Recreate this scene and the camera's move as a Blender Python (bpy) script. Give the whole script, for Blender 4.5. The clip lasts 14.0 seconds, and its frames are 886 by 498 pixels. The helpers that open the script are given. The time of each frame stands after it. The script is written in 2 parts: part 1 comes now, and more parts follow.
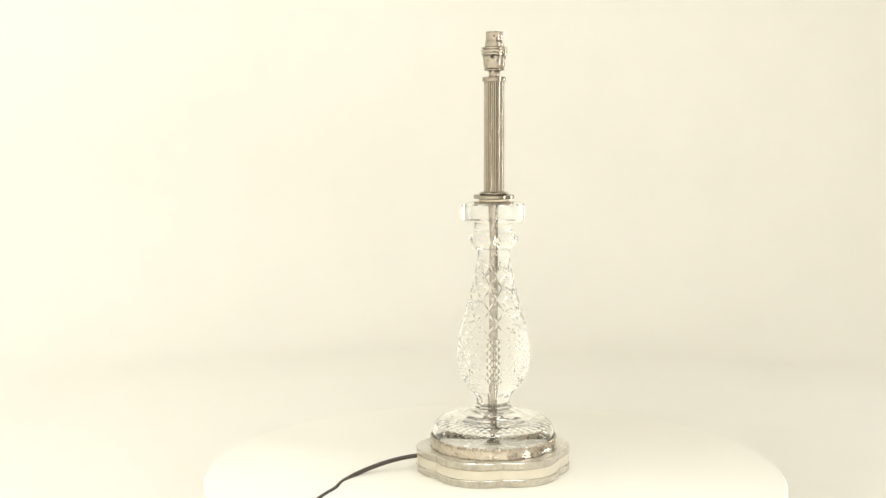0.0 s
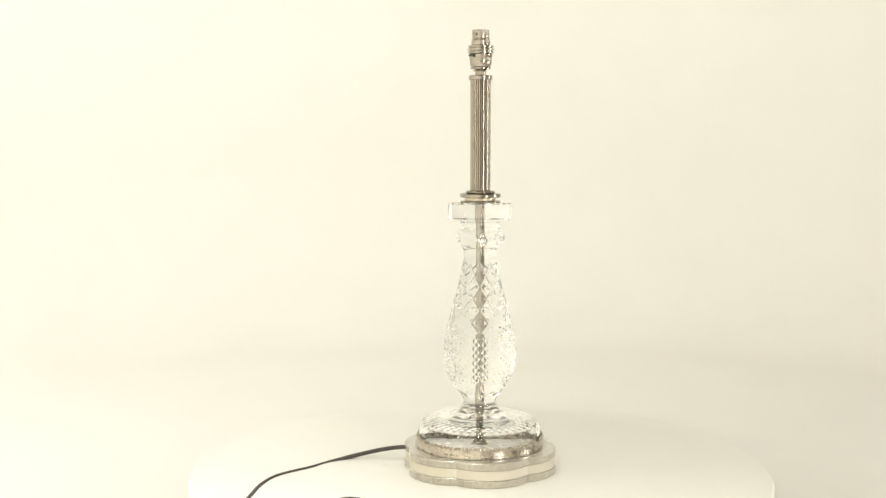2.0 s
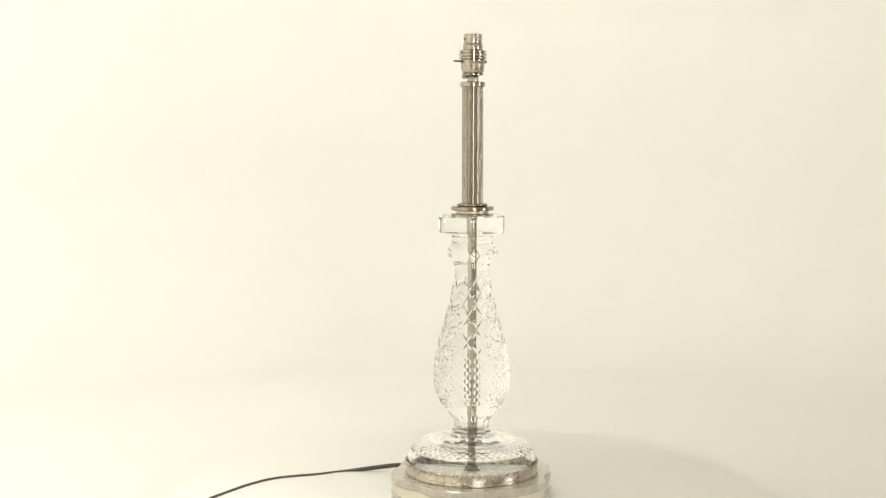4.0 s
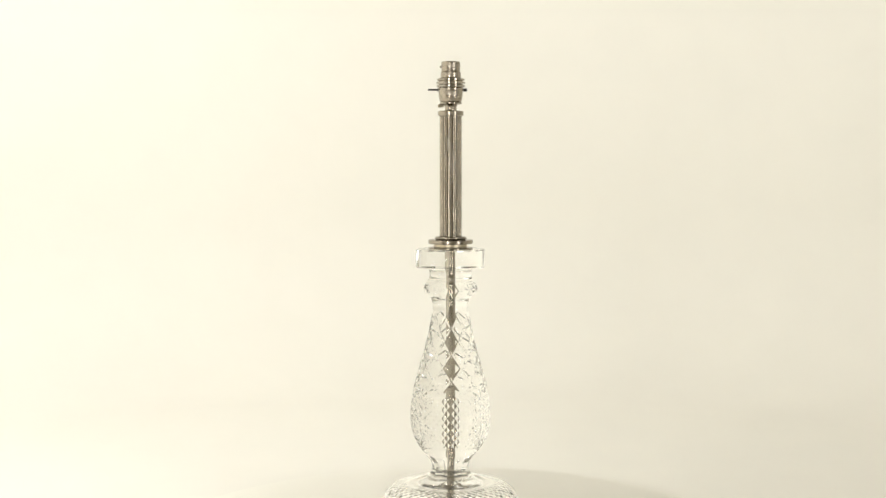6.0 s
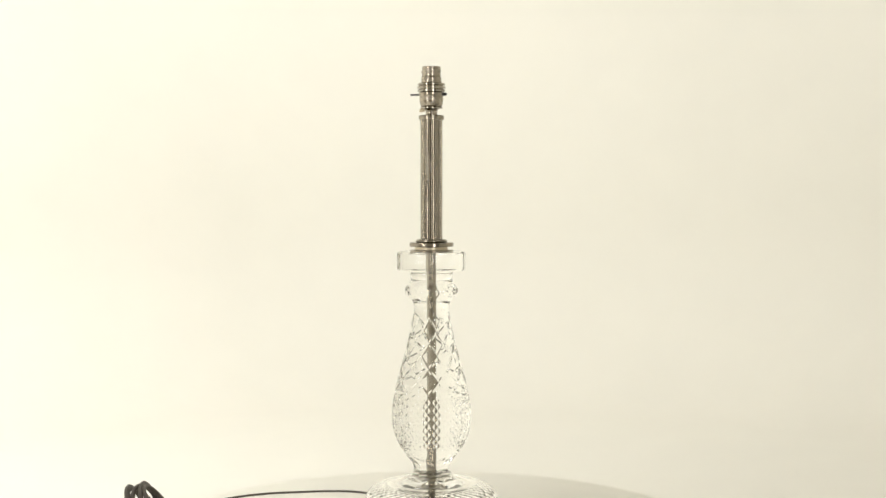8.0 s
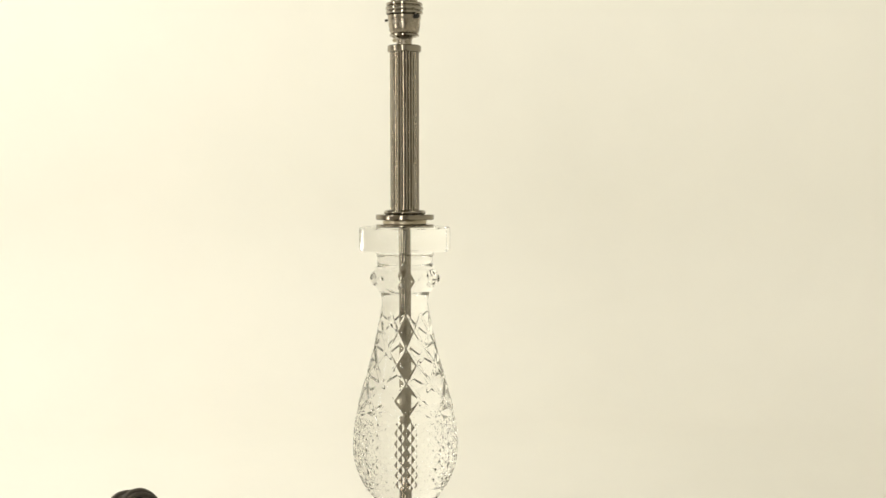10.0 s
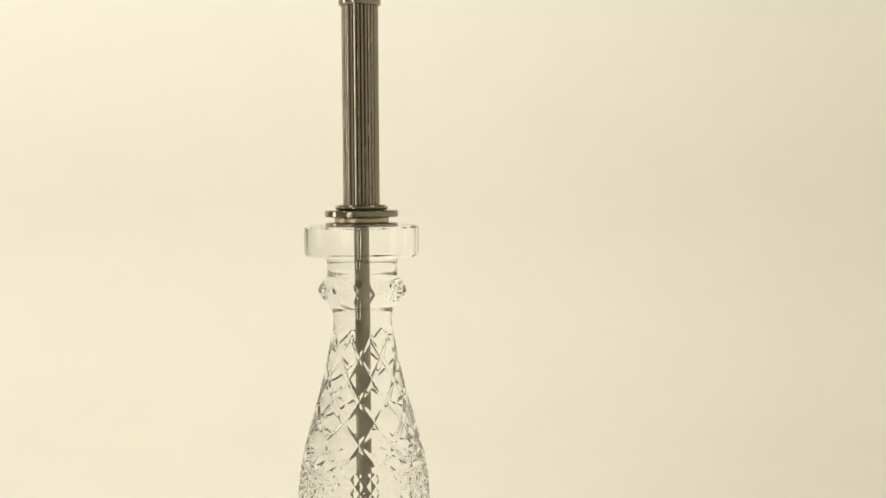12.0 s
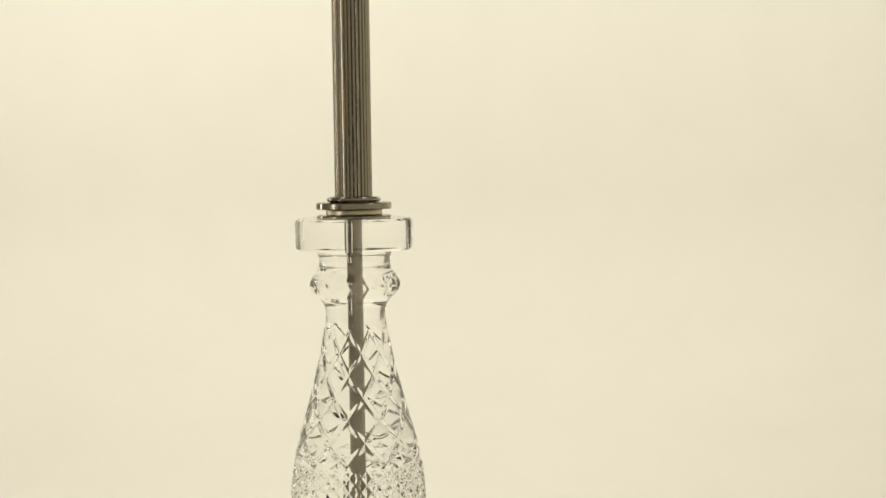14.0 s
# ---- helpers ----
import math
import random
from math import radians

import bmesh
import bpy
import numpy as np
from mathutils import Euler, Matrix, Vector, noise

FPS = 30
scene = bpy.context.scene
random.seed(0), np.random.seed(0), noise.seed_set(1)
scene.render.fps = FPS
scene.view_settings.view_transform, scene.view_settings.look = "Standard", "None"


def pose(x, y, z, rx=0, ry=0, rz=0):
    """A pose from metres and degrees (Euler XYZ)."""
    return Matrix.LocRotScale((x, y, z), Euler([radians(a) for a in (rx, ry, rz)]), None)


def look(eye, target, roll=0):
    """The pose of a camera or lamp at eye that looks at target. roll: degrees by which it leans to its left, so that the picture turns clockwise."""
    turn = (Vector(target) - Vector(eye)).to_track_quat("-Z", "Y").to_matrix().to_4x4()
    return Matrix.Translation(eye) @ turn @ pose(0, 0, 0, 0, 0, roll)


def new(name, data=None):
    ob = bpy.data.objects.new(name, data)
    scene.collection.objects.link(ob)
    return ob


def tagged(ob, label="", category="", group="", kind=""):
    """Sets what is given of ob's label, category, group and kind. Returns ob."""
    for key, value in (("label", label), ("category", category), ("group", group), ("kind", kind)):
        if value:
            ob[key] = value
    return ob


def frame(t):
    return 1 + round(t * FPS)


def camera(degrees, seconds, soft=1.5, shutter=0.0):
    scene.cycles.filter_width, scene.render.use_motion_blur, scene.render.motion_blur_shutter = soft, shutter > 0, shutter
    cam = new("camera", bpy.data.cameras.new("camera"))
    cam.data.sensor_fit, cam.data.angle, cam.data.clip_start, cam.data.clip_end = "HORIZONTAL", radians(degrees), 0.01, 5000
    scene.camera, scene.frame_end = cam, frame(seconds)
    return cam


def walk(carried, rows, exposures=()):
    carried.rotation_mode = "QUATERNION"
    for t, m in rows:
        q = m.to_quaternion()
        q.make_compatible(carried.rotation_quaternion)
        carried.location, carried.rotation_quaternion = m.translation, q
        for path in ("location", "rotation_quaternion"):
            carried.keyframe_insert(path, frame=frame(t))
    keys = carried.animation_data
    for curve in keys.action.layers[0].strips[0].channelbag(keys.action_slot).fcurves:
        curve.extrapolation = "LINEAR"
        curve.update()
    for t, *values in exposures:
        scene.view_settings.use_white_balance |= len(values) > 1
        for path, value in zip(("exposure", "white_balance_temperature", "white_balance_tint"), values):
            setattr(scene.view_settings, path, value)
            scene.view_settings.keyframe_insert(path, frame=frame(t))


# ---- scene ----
# seconds, stops, white balance
EXPOSURES = [(0, -0.69, 6050, 11), (2.5, -0.87, 6050, 11), (5.0, -1.09, 6080, 11), (8.0, -1.34, 6130, 10), (10.5, -1.69, 6550, 8), (12.5, -1.96, 6650, 8), (14.0, -2.01, 6650, 8)]
cam = camera(38.01, 14.0, soft=1.5)
# The camera circles the lamp, whose axis is the z axis, at an even pace: degrees a second, anticlockwise from above.
PACE = 12.5
# seconds, then place in metres, pitch, lean and heading in degrees, before the turn about the lamp
PATH = [
    (0, -0.2372, -1.8910, 0.5242, -5.838, 0.06, -4.888),
    (0.5, -0.2309, -1.8913, 0.5212, -5.752, 0.02, -4.906),
    (1, -0.2255, -1.8911, 0.5192, -5.709, 0.00, -4.898),
    (1.5, -0.2203, -1.8898, 0.5180, -5.721, -0.01, -4.861),
    (2, -0.2132, -1.8874, 0.5197, -5.769, -0.01, -4.782),
    (2.5, -0.2057, -1.8834, 0.5226, -5.826, -0.01, -4.671),
    (3, -0.2000, -1.8649, 0.5220, -5.736, -0.02, -4.647),
    (3.5, -0.1961, -1.8318, 0.5180, -5.500, -0.05, -4.711),
    (4, -0.1926, -1.7938, 0.5131, -5.169, -0.07, -4.818),
    (4.5, -0.1882, -1.7601, 0.5096, -4.799, -0.09, -4.920),
    (5, -0.1816, -1.7404, 0.5102, -4.443, -0.08, -4.974),
    (5.5, -0.1727, -1.7346, 0.5148, -4.100, -0.05, -4.979),
    (6, -0.1624, -1.7284, 0.5127, -3.795, -0.01, -5.028),
    (6.5, -0.1565, -1.7362, 0.5077, -3.519, 0.02, -5.075),
    (7, -0.1502, -1.7460, 0.5039, -3.303, 0.03, -5.103),
    (7.5, -0.1443, -1.7515, 0.5002, -3.164, 0.03, -5.087),
    (8, -0.1389, -1.7511, 0.4954, -3.069, 0.02, -5.050),
    (8.5, -0.1212, -1.6973, 0.4865, -3.028, 0.02, -4.707),
    (9, -0.0911, -1.5902, 0.4734, -3.042, 0.02, -4.057),
    (9.5, -0.0573, -1.4577, 0.4593, -3.087, 0.04, -3.375),
    (10, -0.0286, -1.3278, 0.4473, -3.138, 0.07, -2.936),
    (10.5, -0.0135, -1.2284, 0.4405, -3.173, 0.11, -3.014),
    (11, -0.0121, -1.1596, 0.4389, -3.191, 0.17, -3.609),
    (11.5, -0.0150, -1.1031, 0.4393, -3.222, 0.24, -4.149),
    (12, -0.0182, -1.0588, 0.4396, -3.340, 0.35, -4.616),
    (12.5, -0.0226, -1.0346, 0.4396, -3.503, 0.49, -5.002),
    (13, -0.0265, -1.0302, 0.4393, -3.671, 0.59, -5.330),
    (13.5, -0.0299, -1.0268, 0.4406, -3.797, 0.67, -5.612),
    (14, -0.0337, -1.0324, 0.4422, -3.909, 0.72, -5.861),
]
walk(cam, [(t, pose(0, 0, 0, 0, 0, PACE * t) @ pose(x, y, z, 90 + pitch, lean, yaw)) for t, x, y, z, pitch, lean, yaw in PATH],
     exposures=EXPOSURES)

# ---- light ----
def added_fill(name, azimuth, power):
    """An added area lamp, out of sight above the set, that shines outwards and down on one side of the round paper
    sweep.
    """
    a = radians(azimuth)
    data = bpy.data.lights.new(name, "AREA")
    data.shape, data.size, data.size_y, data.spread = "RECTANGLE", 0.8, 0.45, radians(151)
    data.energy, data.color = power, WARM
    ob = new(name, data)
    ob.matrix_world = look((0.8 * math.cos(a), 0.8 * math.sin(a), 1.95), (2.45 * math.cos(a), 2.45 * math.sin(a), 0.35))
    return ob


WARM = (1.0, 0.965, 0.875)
# added lamps, graded in power so the paper brightens round the set
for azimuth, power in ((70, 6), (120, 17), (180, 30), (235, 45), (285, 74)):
    added_fill("added_fill", azimuth, power)
# two narrow upright lamps, added in the open side of the set to streak the metal
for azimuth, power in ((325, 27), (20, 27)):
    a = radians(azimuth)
    data = bpy.data.lights.new("added_strip", "AREA")
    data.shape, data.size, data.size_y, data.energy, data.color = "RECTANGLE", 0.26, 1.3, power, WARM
    new("added_strip", data).matrix_world = look((2.3 * math.cos(a), 2.3 * math.sin(a), 0.75), (0, 0, 0.4))

world = bpy.data.worlds.new("studio_world")
scene.world = world
world.use_nodes = True
world.node_tree.nodes["Background"].inputs["Color"].default_value = (1.0, 0.94, 0.8, 1)
world.node_tree.nodes["Background"].inputs["Strength"].default_value = 0.02


# ---- materials ----
def material(name, colour, rough, metal=0.0, var=0.06, scale=30.0, bump=0.0, bump_scale=200.0, transmission=0.0, ior=1.5,
             stretch=(1, 1, 1), rough_var=0.08):
    """A principled material with two scales of variation in colour and roughness, and a fine relief."""
    m = bpy.data.materials.new(name)
    m.use_nodes = True
    n, l = m.node_tree.nodes, m.node_tree.links
    b = n["Principled BSDF"]
    co = n.new("ShaderNodeTexCoord")
    mp = n.new("ShaderNodeMapping")
    mp.inputs["Scale"].default_value = stretch
    l.new(co.outputs["Object"], mp.inputs["Vector"])
    coarse, fine = n.new("ShaderNodeTexNoise"), n.new("ShaderNodeTexNoise")
    coarse.inputs["Scale"].default_value, fine.inputs["Scale"].default_value = scale * 0.12, scale
    coarse.inputs["Detail"].default_value, fine.inputs["Detail"].default_value = 3, 5
    l.new(mp.outputs[0], coarse.inputs["Vector"])
    l.new(mp.outputs[0], fine.inputs["Vector"])
    mix = n.new("ShaderNodeMath")
    mix.operation = "ADD"
    l.new(coarse.outputs["Fac"], mix.inputs[0])
    l.new(fine.outputs["Fac"], mix.inputs[1])
    ramp = n.new("ShaderNodeMapRange")
    ramp.inputs["From Min"].default_value, ramp.inputs["From Max"].default_value = 0.6, 1.4
    ramp.inputs["To Min"].default_value, ramp.inputs["To Max"].default_value = 1 - var, 1 + var
    l.new(mix.outputs[0], ramp.inputs["Value"])
    mul = n.new("ShaderNodeVectorMath")
    mul.operation = "SCALE"
    mul.inputs[0].default_value = colour
    l.new(ramp.outputs[0], mul.inputs["Scale"])
    l.new(mul.outputs[0], b.inputs["Base Color"])
    rr = n.new("ShaderNodeMapRange")
    rr.inputs["From Min"].default_value, rr.inputs["From Max"].default_value = 0.3, 0.7
    rr.inputs["To Min"].default_value, rr.inputs["To Max"].default_value = max(0, rough - rough_var), min(1, rough + rough_var)
    l.new(fine.outputs["Fac"], rr.inputs["Value"])
    l.new(rr.outputs[0], b.inputs["Roughness"])
    b.inputs["Metallic"].default_value = metal
    b.inputs["Transmission Weight"].default_value = transmission
    b.inputs["IOR"].default_value = ior
    if bump:
        relief = n.new("ShaderNodeTexNoise")
        relief.inputs["Scale"].default_value = bump_scale
        relief.inputs["Detail"].default_value = 4
        l.new(mp.outputs[0], relief.inputs["Vector"])
        bp = n.new("ShaderNodeBump")
        bp.inputs["Strength"].default_value = bump
        bp.inputs["Distance"].default_value = 0.001
        l.new(relief.outputs["Fac"], bp.inputs["Height"])
        l.new(bp.outputs[0], b.inputs["Normal"])
    return m


PAPER = material("cream_paper", (0.82, 0.80, 0.735), 0.75, var=0.02, scale=6, bump=0.15, bump_scale=300)
TURNTABLE = material("white_board", (0.83, 0.81, 0.735), 0.5, var=0.025, scale=9, bump=0.1, bump_scale=260)
ROOM = material("pale_room_paint", (0.55, 0.51, 0.43), 0.85, var=0.1, scale=4)
NICKEL = material("brushed_nickel", (0.33, 0.295, 0.24), 0.22, 1.0, 0.04, 90, 0.0, 500, stretch=(1, 1, 0.12))
CHROME = material("polished_chrome", (0.38, 0.35, 0.30), 0.12, 1.0, 0.05, 60, rough_var=0.04)
CHAMPAGNE = material("satin_champagne_band", (0.68, 0.63, 0.52), 0.45, 0.45, 0.06, 60, stretch=(1, 1, 0.3))
SILVER = material("worn_silver_plate", (0.47, 0.42, 0.34), 0.28, 1.0, 0.16, 120, 0.1, 300)
BRASS = material("pale_brass_washer", (0.60, 0.53, 0.40), 0.35, 1.0, 0.1, 90)
CRYSTAL = material("cut_crystal", (0.995, 0.995, 0.985), 0.02, 0, 0.004, 40, transmission=1.0, ior=1.27, rough_var=0.012)
ACRYLIC = material("pearly_acrylic", (0.48, 0.44, 0.35), 0.08, 0, 0.28, 200, 0.8, 330, transmission=0.1, ior=1.49, rough_var=0.1)
# white for the disc added below the glass foot as a reflector
BRIGHT = material("white_reflector_disc", (0.82, 0.80, 0.74), 0.25, 0.0, 0.04, 120)
SATIN = material("satin_nickel", (0.37, 0.33, 0.27), 0.27, 1.0, 0.08, 120, 0.04, 500)
ACRYLIC.node_tree.nodes["Principled BSDF"].inputs["Coat Weight"].default_value = 1.0
CORD = material("brown_braided_cord", (0.055, 0.045, 0.034), 0.6, 0, 0.3, 500, 0.4, 900)
BLACK = material("black_bakelite", (0.02, 0.019, 0.018), 0.35, 0, 0.1, 200)


# ---- mesh helpers ----
def mesh_object(name, bm, mat, parent=None, label="", smooth=True):
    me = bpy.data.meshes.new(name)
    bm.normal_update()
    bm.to_mesh(me)
    bm.free()
    me.materials.append(mat)
    me.polygons.foreach_set("use_smooth", [smooth] * len(me.polygons))
    if smooth:
        me.set_sharp_from_angle(angle=radians(26))
    ob = new(name, me)
    if parent:
        ob.parent = parent
    if label:
        tagged(ob, label)
    return ob


def part(name, bm, mat, parent, label="", smooth=True):
    return mesh_object(name, bm, mat, parent, label, smooth)


def lathe(profile, sides, push=None, closed=True, turn=0.0):
    """A solid turned about the z axis from (radius, height) pairs. push(angle, radius, height, index): added to the radius."""
    bm = bmesh.new()
    rings = []
    for k, (r, z) in enumerate(profile):
        ring = []
        for i in range(sides):
            a = turn + 2 * math.pi * i / sides
            q = r + (push(a, r, z, k) if push else 0)
            ring.append(bm.verts.new((q * math.cos(a), q * math.sin(a), z)))
        rings.append(ring)
    pairs = list(zip(rings, rings[1:]))
    if closed:
        pairs.append((rings[-1], rings[0]))
    for lo, hi in pairs:
        for i in range(sides):
            j = (i + 1) % sides
            bm.faces.new((lo[i], lo[j], hi[j], hi[i]))
    if not closed:
        bm.faces.new(rings[0][::-1])
        bm.faces.new(rings[-1])
    bmesh.ops.recalc_face_normals(bm, faces=bm.faces)
    return bm


def spline(points, count):
    """Catmull-Rom through (radius, height) pairs, count steps a span."""
    p = [points[0], *points, points[-1]]
    out = []
    for i in range(1, len(p) - 2):
        for s in range(count):
            u = s / count
            out.append(tuple(0.5 * (2 * b + (c - a) * u + (2 * a - 5 * b + 4 * c - d) * u * u + (3 * b - a - 3 * c + d) * u ** 3)
                             for a, b, c, d in zip(p[i - 1], p[i], p[i + 1], p[i + 2])))
    out.append(points[-1])
    return out


def resample(line, step):
    """Even steps along a line of (radius, height) pairs."""
    out, rest = [line[0]], 0.0
    for a, b in zip(line, line[1:]):
        d = math.dist(a, b)
        s = step - rest
        while s <= d:
            out.append((a[0] + (b[0] - a[0]) * s / d, a[1] + (b[1] - a[1]) * s / d))
            s += step
        rest = d - (s - step)
    if math.dist(out[-1], line[-1]) > step * 0.3:
        out.append(line[-1])
    return out


def rounded(profile, b):
    """Corners of a closed (radius, height) outline cut by b."""
    out = []
    n = len(profile)
    for i, p in enumerate(profile):
        for q in (profile[i - 1], profile[(i + 1) % n]):
            d = math.dist(p, q)
            f = min(b, d * 0.4) / d
            out.append((p[0] + (q[0] - p[0]) * f, p[1] + (q[1] - p[1]) * f))
    return out


def disc(r, low, high, hole=0.003, b=0.0008, sides=96, push=None, turn=0.0):
    return lathe(rounded([(hole, low), (r, low), (r, high), (hole, high)], b), sides, push, turn=turn)


def bar(a, b, r, sides=16, tip=0.7):
    """A round bar with eased ends."""
    a, b = Vector(a), Vector(b)
    d = (b - a).length
    bm = lathe([(r * tip, 0), (r, r * 0.5), (r, d - r * 0.5), (r * tip, d)], sides, closed=False)
    bmesh.ops.transform(bm, matrix=Matrix.Translation(a) @ (b - a).to_track_quat("Z", "Y").to_matrix().to_4x4(), verts=bm.verts)
    return bm


def box(lo, hi, bevel=0.0):
    bm = bmesh.new()
    bmesh.ops.create_cube(bm, size=1)
    bmesh.ops.transform(bm, matrix=Matrix.Translation([(a + b) / 2 for a, b in zip(lo, hi)]) @
                        Matrix.Diagonal([*(b - a for a, b in zip(lo, hi)), 1]), verts=bm.verts)
    if bevel:
        bmesh.ops.bevel(bm, geom=bm.edges, offset=bevel, segments=2, affect="EDGES")
    return bm


# ---- the room ----
FLOOR = -0.17
for name, lo, hi, mat in (
        ("floor", (-3.2, -3.2, FLOOR - 0.15), (3.2, 3.2, FLOOR - 0.012), ROOM),
        ("ceiling", (-3.2, -3.2, 2.5), (3.2, 3.2, 2.6), ROOM),
        ("wall_north", (-3.0, 3.0, FLOOR - 0.012), (3.0, 3.2, 2.5), ROOM),
        ("wall_south", (-3.0, -3.2, FLOOR - 0.012), (3.0, -3.0, 2.5), ROOM),
        ("wall_west", (-3.2, -3.2, FLOOR - 0.012), (-3.0, 3.2, 2.5), ROOM),
        ("wall_east", (3.0, -3.2, FLOOR - 0.012), (3.2, 3.2, 2.5), ROOM)):
    tagged(mesh_object(name, box(lo, hi), mat, smooth=False), "plain pale painted studio " + name.split("_")[0], name.split("_")[0], kind="structure")


def backdrop():
    """A cream paper sweep round most of the set: a round floor, a wide curve and an upright sheet, with slight waves; open towards the east."""
    r, wide, high = 0.55, 2.45, 1.90
    first, last = 44, 292
    line = [(0.095 * i, FLOOR) for i in range(1, 21)]
    flat = len(line) - 1
    for i in range(1, 25):
        a = math.pi / 2 * i / 24
        line.append((wide - r + r * math.sin(a), FLOOR + r - r * math.cos(a)))
    line += [(wide, FLOOR + r + 0.08 * i) for i in range(1, int((high - FLOOR - r) / 0.08) + 1)]
    bm = bmesh.new()
    rings = []
    for q, z in line:
        up = max(0.0, min(1.0, (z - FLOOR) / r))
        ring = []
        for i in range(360):
            a = radians(i)
            x, y = q * math.cos(a), q * math.sin(a)
            w = 1 + up * (0.007 * noise.noise((x * 1.6, y * 1.6, z * 0.7)) + 0.002 * noise.noise((x * 5, y * 5, z * 2.0 + 9))) / wide
            ring.append(bm.verts.new((x * w, y * w, z)))
        rings.append(ring)
    bm.faces.new(rings[0])
    for k, (lo, hi) in enumerate(zip(rings, rings[1:])):
        for i in range(360):
            if k < flat or first <= i < last:
                j = (i + 1) % 360
                bm.faces.new((lo[i], hi[i], hi[j], lo[j]))
    bmesh.ops.delete(bm, geom=[v for v in bm.verts if not v.link_faces], context="VERTS")
    ob = mesh_object("backdrop", bm, PAPER)
    m = ob.modifiers.new("thickness", "SOLIDIFY")
    m.thickness, m.offset = 0.002, -1
    return tagged(ob, "seamless cream paper sweep curving up round the lamp", "backdrop", kind="structure")


backdrop()


def turntable(x, y, r):
    thing = new("turntable")
    thing.location = (x, y, FLOOR + 0.004)
    top = -FLOOR - 0.0075
    part("top_plate", disc(r, top - 0.03, top, 0.004, 0.003, 256), TURNTABLE, thing, "round white painted board")
    part("pedestal", disc(r * 0.55, 0.0, top - 0.031, 0.02, 0.002, 96), TURNTABLE, thing)
    return tagged(thing, "round off-white display turntable standing on the paper sweep", "turntable")


turntable(0, 0, 0.432)

# ---- the lamp ----
lamp = tagged(new("table_lamp"), "cut-glass baluster table lamp with nickel reeded column and lobed plinth", "table lamp")
TURN = radians(0.3)


def lobes(a, radius, z, k):
    """Six shallow lobes with sharp notches between them."""
    c = (a - TURN + math.pi / 2) % (math.pi / 3) - math.pi / 6
    d, rl = 0.046, 0.070
    edge = d * math.cos(c) + math.sqrt(rl * rl - (d * math.sin(c)) ** 2)
    return (edge - 0.116) * (1 if radius > 0.05 else 0)


def slab(low, high, grow=0.0, b=0.0012):
    return disc(0.116 + grow, low, high, 0.008, b, 360, lobes, turn=TURN)


part("lower_plate", slab(-0.0035, 0.0075), ACRYLIC, lamp, "clear acrylic plate with frosted edge")
part("middle_band", slab(0.0078, 0.0215, -0.0008, 0.0005), CHAMPAGNE, lamp, "satin champagne metal band")
part("upper_plate", slab(0.0218, 0.0325), ACRYLIC, lamp, "clear acrylic plate with frosted edge")

# silver gallery round the glass foot, with a roped rim
ring = part("foot_ring", lathe(rounded([(0.080, 0.0328), (0.0951, 0.0328), (0.0951, 0.0372), (0.0935, 0.0385), (0.0935, 0.0475), (0.0915, 0.0475), (0.0915, 0.0365), (0.080, 0.0365)], 0.0006), 192),
            SILVER, lamp, "worn silver-plated ring")


def rope(count, r, z):
    bm = bmesh.new()
    for i in range(count):
        a = 2 * math.pi * i / count
        m = pose(r * math.cos(a), r * math.sin(a), z, 0, 0, math.degrees(a)) @ pose(0, 0, 0, 38, 0, 0) @ Matrix.Diagonal((0.0017, 0.0030, 0.0019, 1))
        bmesh.ops.create_icosphere(bm, subdivisions=2, radius=1, matrix=m)
    return bm


part("roped_rim", rope(100, 0.0935, 0.0478), SILVER, ring)


def crossed(a, z, count, pitch, wide, phase=0.0):
    """0 on a facet, up to 1 in the bottom of a diagonal cut."""
    u, v = a * count / (2 * math.pi), z / pitch + phase
    deep = 0.0
    for q in (u + v, u - v):
        d = abs((q + 0.5) % 1.0 - 0.5)
        deep = max(deep, 1 - d / wide)
    return max(0.0, deep)


def ease(z, low, high, soft=0.0025):
    return max(0.0, min(1.0, (z - low) / soft, (high - z) / soft))


def shell(outer, inner, step):
    """A closed outline from an outer and an inner line, with the number of points on the outer one."""
    o = resample(spline(outer, 10), step)
    i = resample(spline(inner, 8), 0.004)
    return o + i[::-1], len(o)


# foot and baluster body, solid cut glass with a hollow foot and a bore for the rod
FOOT = [(0.0885, 0.0375), (0.0908, 0.046), (0.0912, 0.055), (0.0895, 0.0635), (0.0835, 0.0705), (0.073, 0.0755), (0.058, 0.0785), (0.045, 0.0802), (0.036, 0.0832), (0.029, 0.0890)]
BODY = [(0.0253, 0.0960), (0.0248, 0.1010), (0.0275, 0.1085), (0.0350, 0.1175), (0.0440, 0.1305), (0.0498, 0.1425), (0.0540, 0.158), (0.0546, 0.176), (0.0528, 0.194),
        (0.0490, 0.214), (0.0430, 0.236), (0.0368, 0.258), (0.0312, 0.280), (0.0268, 0.302), (0.0240, 0.318), (0.0252, 0.328), (0.0300, 0.3345), (0.0350, 0.3400),
        (0.0364, 0.3450), (0.0338, 0.3510), (0.0300, 0.3560), (0.0285, 0.3620), (0.0290, 0.3680), (0.0310, 0.3722)]
FOOT_IN = [(0.0845, 0.0375), (0.0855, 0.046), (0.0850, 0.055), (0.0800, 0.0625), (0.066, 0.0672), (0.048, 0.0692), (0.032, 0.0700), (0.0160, 0.0708), (0.0085, 0.0730), (0.0047, 0.0760)]
BORE = [(0.0047, 0.0800), (0.0047, 0.2000), (0.0047, 0.3722)]
line, n_body = shell(FOOT + BODY, FOOT_IN + BORE, 0.0008)


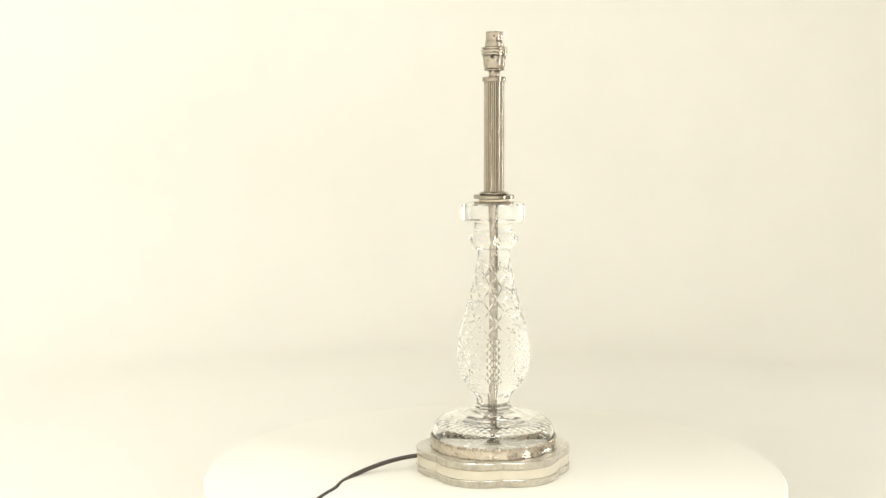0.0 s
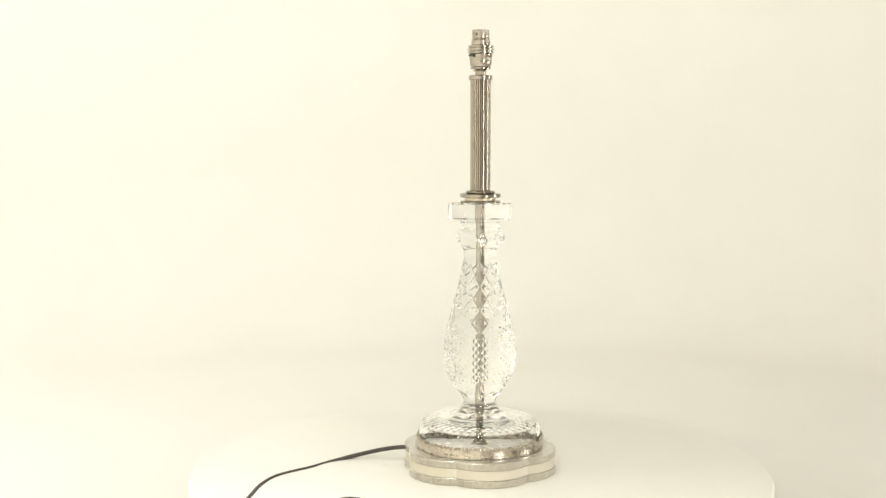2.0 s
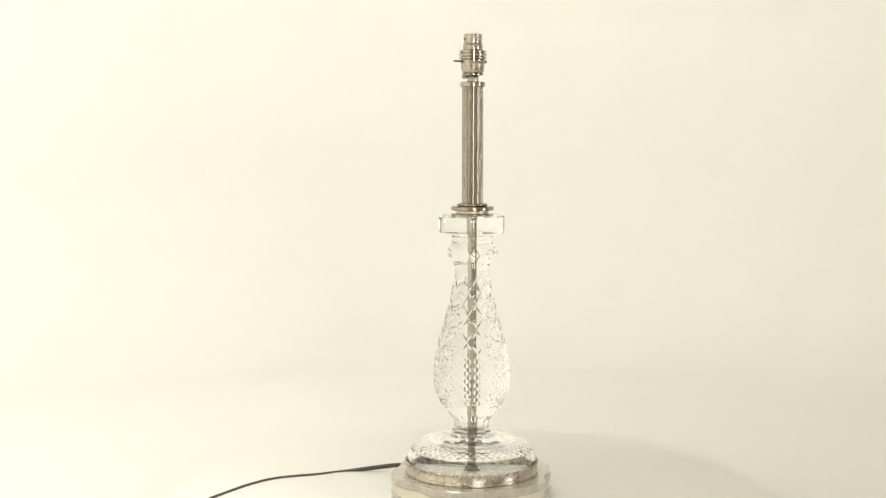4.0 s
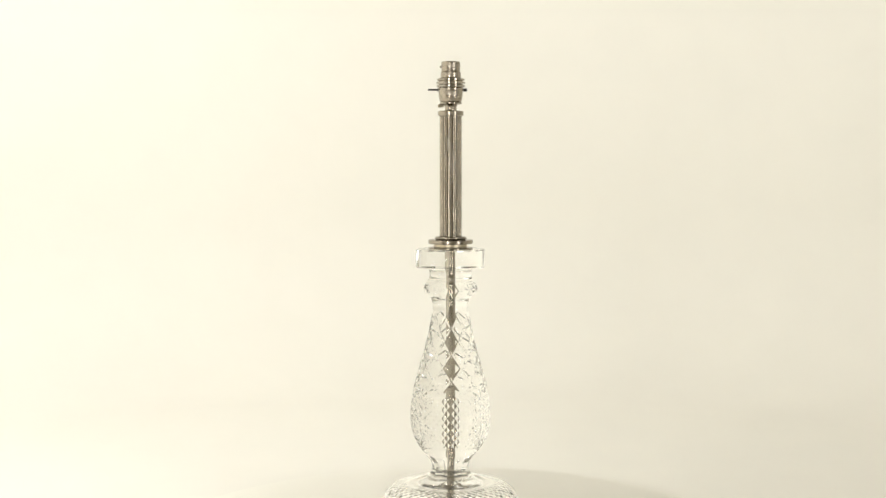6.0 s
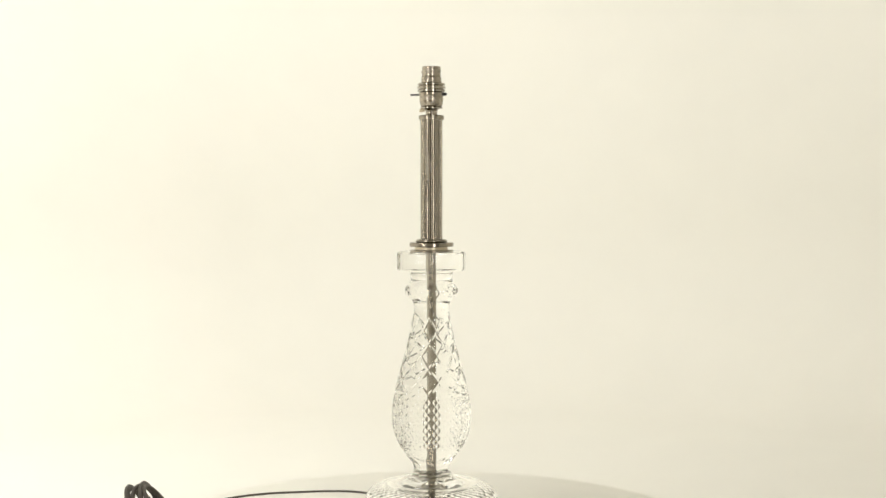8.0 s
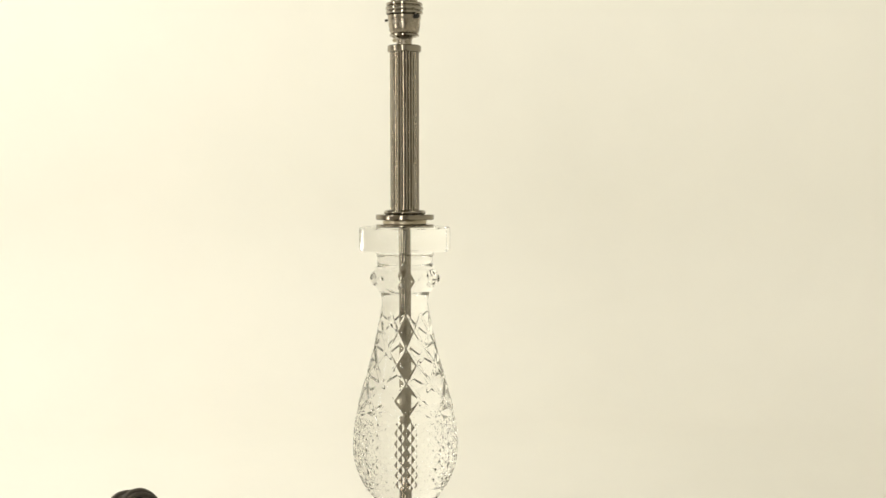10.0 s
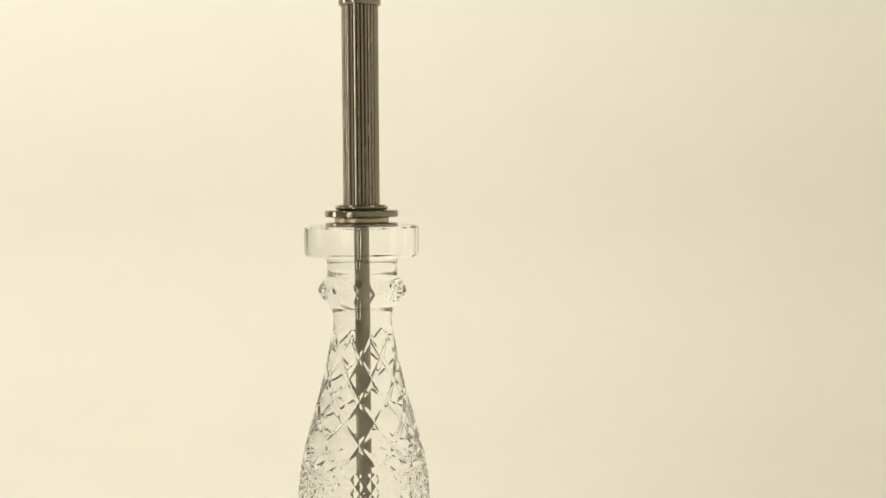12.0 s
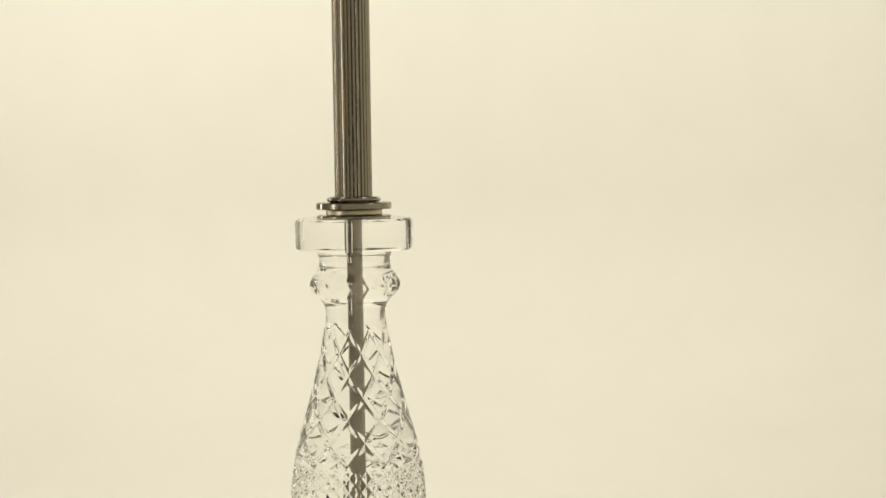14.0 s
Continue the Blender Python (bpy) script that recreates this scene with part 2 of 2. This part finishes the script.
def glass_cut(a, r, z, k):
    if k >= n_body:
        return 0.0
    if z < 0.082:
        along = (0.0905 - r) + (z - 0.0655) * 0.8
        band = max(0.0, min(1.0, (along - 0.002) / 0.0015, (0.040 - along) / 0.002)) if z > 0.06 else 0.0
        return -0.0006 * crossed(a, along, 46, 0.0125, 0.36) * band
    big = crossed(a, z - 0.3090, 10, 0.0340, 0.125) * ease(z, 0.2055, 0.3105, 0.002) * ease(z, 0.2055, 0.40, 0.007)
    small = crossed(a, z - 0.2035, 36, 0.0108, 0.42) * ease(z, 0.1335, 0.2035, 0.002)
    line_cut = max(0.0, 1 - abs(z - 0.1315) / 0.0013)
    waist = 0.0
    if 0.086 < z < 0.122:
        u = (a * 10 / (2 * math.pi)) % 1.0
        half = math.pi / 10
        waist = r * (1 - math.cos(half) / math.cos((u - 0.5) * 2 * half)) * min(1.0, (z - 0.086) / 0.005, (0.122 - z) / 0.006)
    knop = 0.0
    if 0.3345 < z < 0.3525:
        knop = 0.0016 * crossed(a, z - 0.3435, 14, 0.0300, 0.22) * (1 - abs(z - 0.3435) / 0.0095)
    return -(0.0018 * big + 0.0014 * small + 0.0010 * line_cut) - waist - max(0.0, knop)


part("glass_baluster", lathe(line, 720, glass_cut), CRYSTAL, lamp, "clear cut-glass baluster on a domed foot, diamond and hatched cuts")


def flats(count):
    def push(a, r, z, k):
        if r < 0.04:
            return 0.0
        u = (a * count / (2 * math.pi)) % 1.0
        half = math.pi / count
        return 0.7 * r * (math.cos(half) / math.cos((u - 0.5) * 2 * half) - 1) - 0.0003 * max(0.0, 1 - min(u, 1 - u) / 0.06)
    return push


part("glass_collar", lathe([(0.0047, 0.3726), (0.0450, 0.3726), (0.0470, 0.3742), (0.0473, 0.3752), (0.0473, 0.3952), (0.0470, 0.3962), (0.0450, 0.3978), (0.0047, 0.3978)], 420, flats(14)),
     CRYSTAL, lamp, "clear glass collar cut with upright flats")

# central rod and nickel fittings
part("rod", lathe([(0.0050, 0.0335), (0.0050, 0.3985)], 48, closed=False), CHROME, lamp, "nickel tube seen through the glass")
# added white disc, brightens the inside of the glass foot
part("foot_reflector", disc(0.0840, 0.0367, 0.0374, 0.0066, 0.0002), BRIGHT, lamp, "white disc added under the glass foot to brighten it")
part("foot_nut", lathe(rounded([(0.0064, 0.034), (0.013, 0.034), (0.013, 0.0385), (0.0095, 0.041), (0.0095, 0.0475), (0.0064, 0.0475)], 0.0006), 48), NICKEL, lamp)
part("washer", disc(0.0300, 0.3982, 0.4000, 0.0064, 0.0005), NICKEL, lamp)
part("brass_seat", disc(0.0225, 0.4002, 0.4048, 0.0064, 0.0008), BRASS, lamp, "pale brass seat")
part("gallery_disc", disc(0.0302, 0.4050, 0.4102, 0.0064, 0.0007), NICKEL, lamp)
part("cushion_ring", lathe(spline([(0.0064, 0.4104), (0.0190, 0.4104), (0.0212, 0.4115), (0.0218, 0.4128), (0.0205, 0.4142), (0.0180, 0.4150), (0.0064, 0.4150)], 5), 96), CHROME, lamp, "polished chrome ring")


def reeds(a, r, z, k):
    u = (a * 30 / (2 * math.pi)) % 1.0
    d = min(u, 1 - u)
    return -0.0012 * max(0.0, 1 - d / 0.22) - 0.00010 * (2 * u - 1) ** 2 if r > 0.01 else 0.0


part("column", lathe([(0.0064, 0.4152), (0.0150, 0.4152), (0.0150, 0.45), (0.0150, 0.50), (0.0150, 0.54), (0.0150, 0.5762), (0.0064, 0.5762)], 600, reeds), NICKEL, lamp, "brushed nickel reeded column")
part("column_cap", disc(0.0173, 0.5764, 0.5832, 0.004, 0.0009), NICKEL, lamp)

# bayonet lampholder
holder = part("lampholder", lathe(spline([(0.0040, 0.5834), (0.0080, 0.5836), (0.0078, 0.5880), (0.0092, 0.5912), (0.0126, 0.5940), (0.0148, 0.5968), (0.0158, 0.6010), (0.0163, 0.6080), (0.0162, 0.6145), (0.0040, 0.6148)], 5), 96), SATIN, lamp, "nickel bayonet lampholder shell")
for low, high, r in ((0.5922, 0.5948, 0.0152), (0.6149, 0.6179, 0.0190), (0.6192, 0.6220, 0.0196), (0.6234, 0.6262, 0.0188)):
    part("shade_ring", disc(r, low, high, 0.012, 0.0006), CHROME, holder)
part("ring_core", disc(0.0160, 0.6150, 0.6266, 0.006, 0.0004), NICKEL, holder)
part("barrel", lathe(spline([(0.0108, 0.6268), (0.0136, 0.6268), (0.0137, 0.6300), (0.0134, 0.6345), (0.0126, 0.6360), (0.0125, 0.6400), (0.0126, 0.6480), (0.0114, 0.6485), (0.0110, 0.6450), (0.0108, 0.6300)], 4), 96), SATIN, holder, "open bayonet barrel")
a0 = radians(254.4)
side = Vector((math.cos(a0), math.sin(a0), 0))
UP = Vector((0, 0, 1))
part("switch_lever", bar(side * 0.0150 + UP * 0.6115, side * 0.0305 + UP * 0.6115, 0.0013), BLACK, holder, "black push-bar switch")
part("lever_stop", bar(side * 0.0150 + UP * 0.6115, side * 0.0180 + UP * 0.6115, 0.0024), BLACK, holder)
part("lever_knob", bar(side * -0.0150 + UP * 0.6115, side * -0.0222 + UP * 0.6115, 0.0022), BLACK, holder)
part("clamp_screw", bar(side * 0.0095 + UP * 0.5905, side * 0.0172 + UP * 0.5898, 0.0022), BRASS, holder)
# black pegs stand in for the shade inside the open slots
for turn in (0, math.pi):
    d = Vector((math.cos(a0 + 0.12 + turn), math.sin(a0 + 0.12 + turn), 0))
    part("slot_shade", bar(d * 0.0104 + UP * 0.6425, d * 0.0129 + UP * 0.6425, 0.0017), BLACK, holder, "black peg standing in for the shade in a bayonet slot")
part("bayonet_pin", bar(side * 0.0120 + UP * 0.6420, side * 0.0148 + UP * 0.6420, 0.0012), CHROME, holder)


def cord(name, points, r, mat, parent, label):
    data = bpy.data.curves.new(name, "CURVE")
    data.dimensions, data.bevel_depth, data.bevel_resolution, data.resolution_u = "3D", r, 4, 10
    s = data.splines.new("BEZIER")
    s.bezier_points.add(len(points) - 1)
    for b, p in zip(s.bezier_points, points):
        b.co, b.handle_left_type, b.handle_right_type = p, "AUTO", "AUTO"
    me = bpy.data.meshes.new_from_object(bpy.data.objects.new("sketch", data))
    me.materials.clear()
    me.materials.append(mat)
    ob = new(name, me)
    ob.parent = parent
    return tagged(ob, label)


R, TOP = 0.0033, -0.0075
points = [(-0.100, 0.003, 0.018), (-0.113, 0.001, 0.018), (-0.148, 0.000, 0.0125), (-0.186, -0.012, 0.004), (-0.224, -0.045, R + TOP), (-0.240, -0.090, R + TOP),
          (-0.255, -0.120, R + TOP), (-0.266, -0.150, R + TOP), (-0.266, -0.190, R + TOP), (-0.258, -0.230, R + TOP), (-0.235, -0.300, R + TOP), (-0.190, -0.355, R + TOP), (-0.135, -0.390, R + TOP), (-0.080, -0.405, R + TOP)]


def coil(centre, radius, turns):
    """Loops of flex that stand on edge and lean outwards over the rim, each a little off the others."""
    out = []
    for i in range(turns * 12 + 1):
        a = 2 * math.pi * i / 12 - math.pi / 2
        n = i / 12
        q = radius * (1 - 0.04 * n + 0.03 * math.sin(n * 2.3))
        w = 0.0066 * n + 0.004 * math.sin(n * 1.9 + a)
        u, v = q * math.cos(a) * 1.25, q * math.sin(a) + 0.5 * (q - radius)
        lean = radians(-30)
        out.append(Vector(centre) + Vector((u, v * math.sin(lean) + w * math.cos(lean) + 0.10 * u, v * math.cos(lean) - w * math.sin(lean))))
    return out


points += coil((-0.022, -0.426, 0.0250), 0.0335, 5)
cord("cable", points, R, CORD, lamp, "dark brown fabric-covered flex trailing over the turntable into a standing coil")
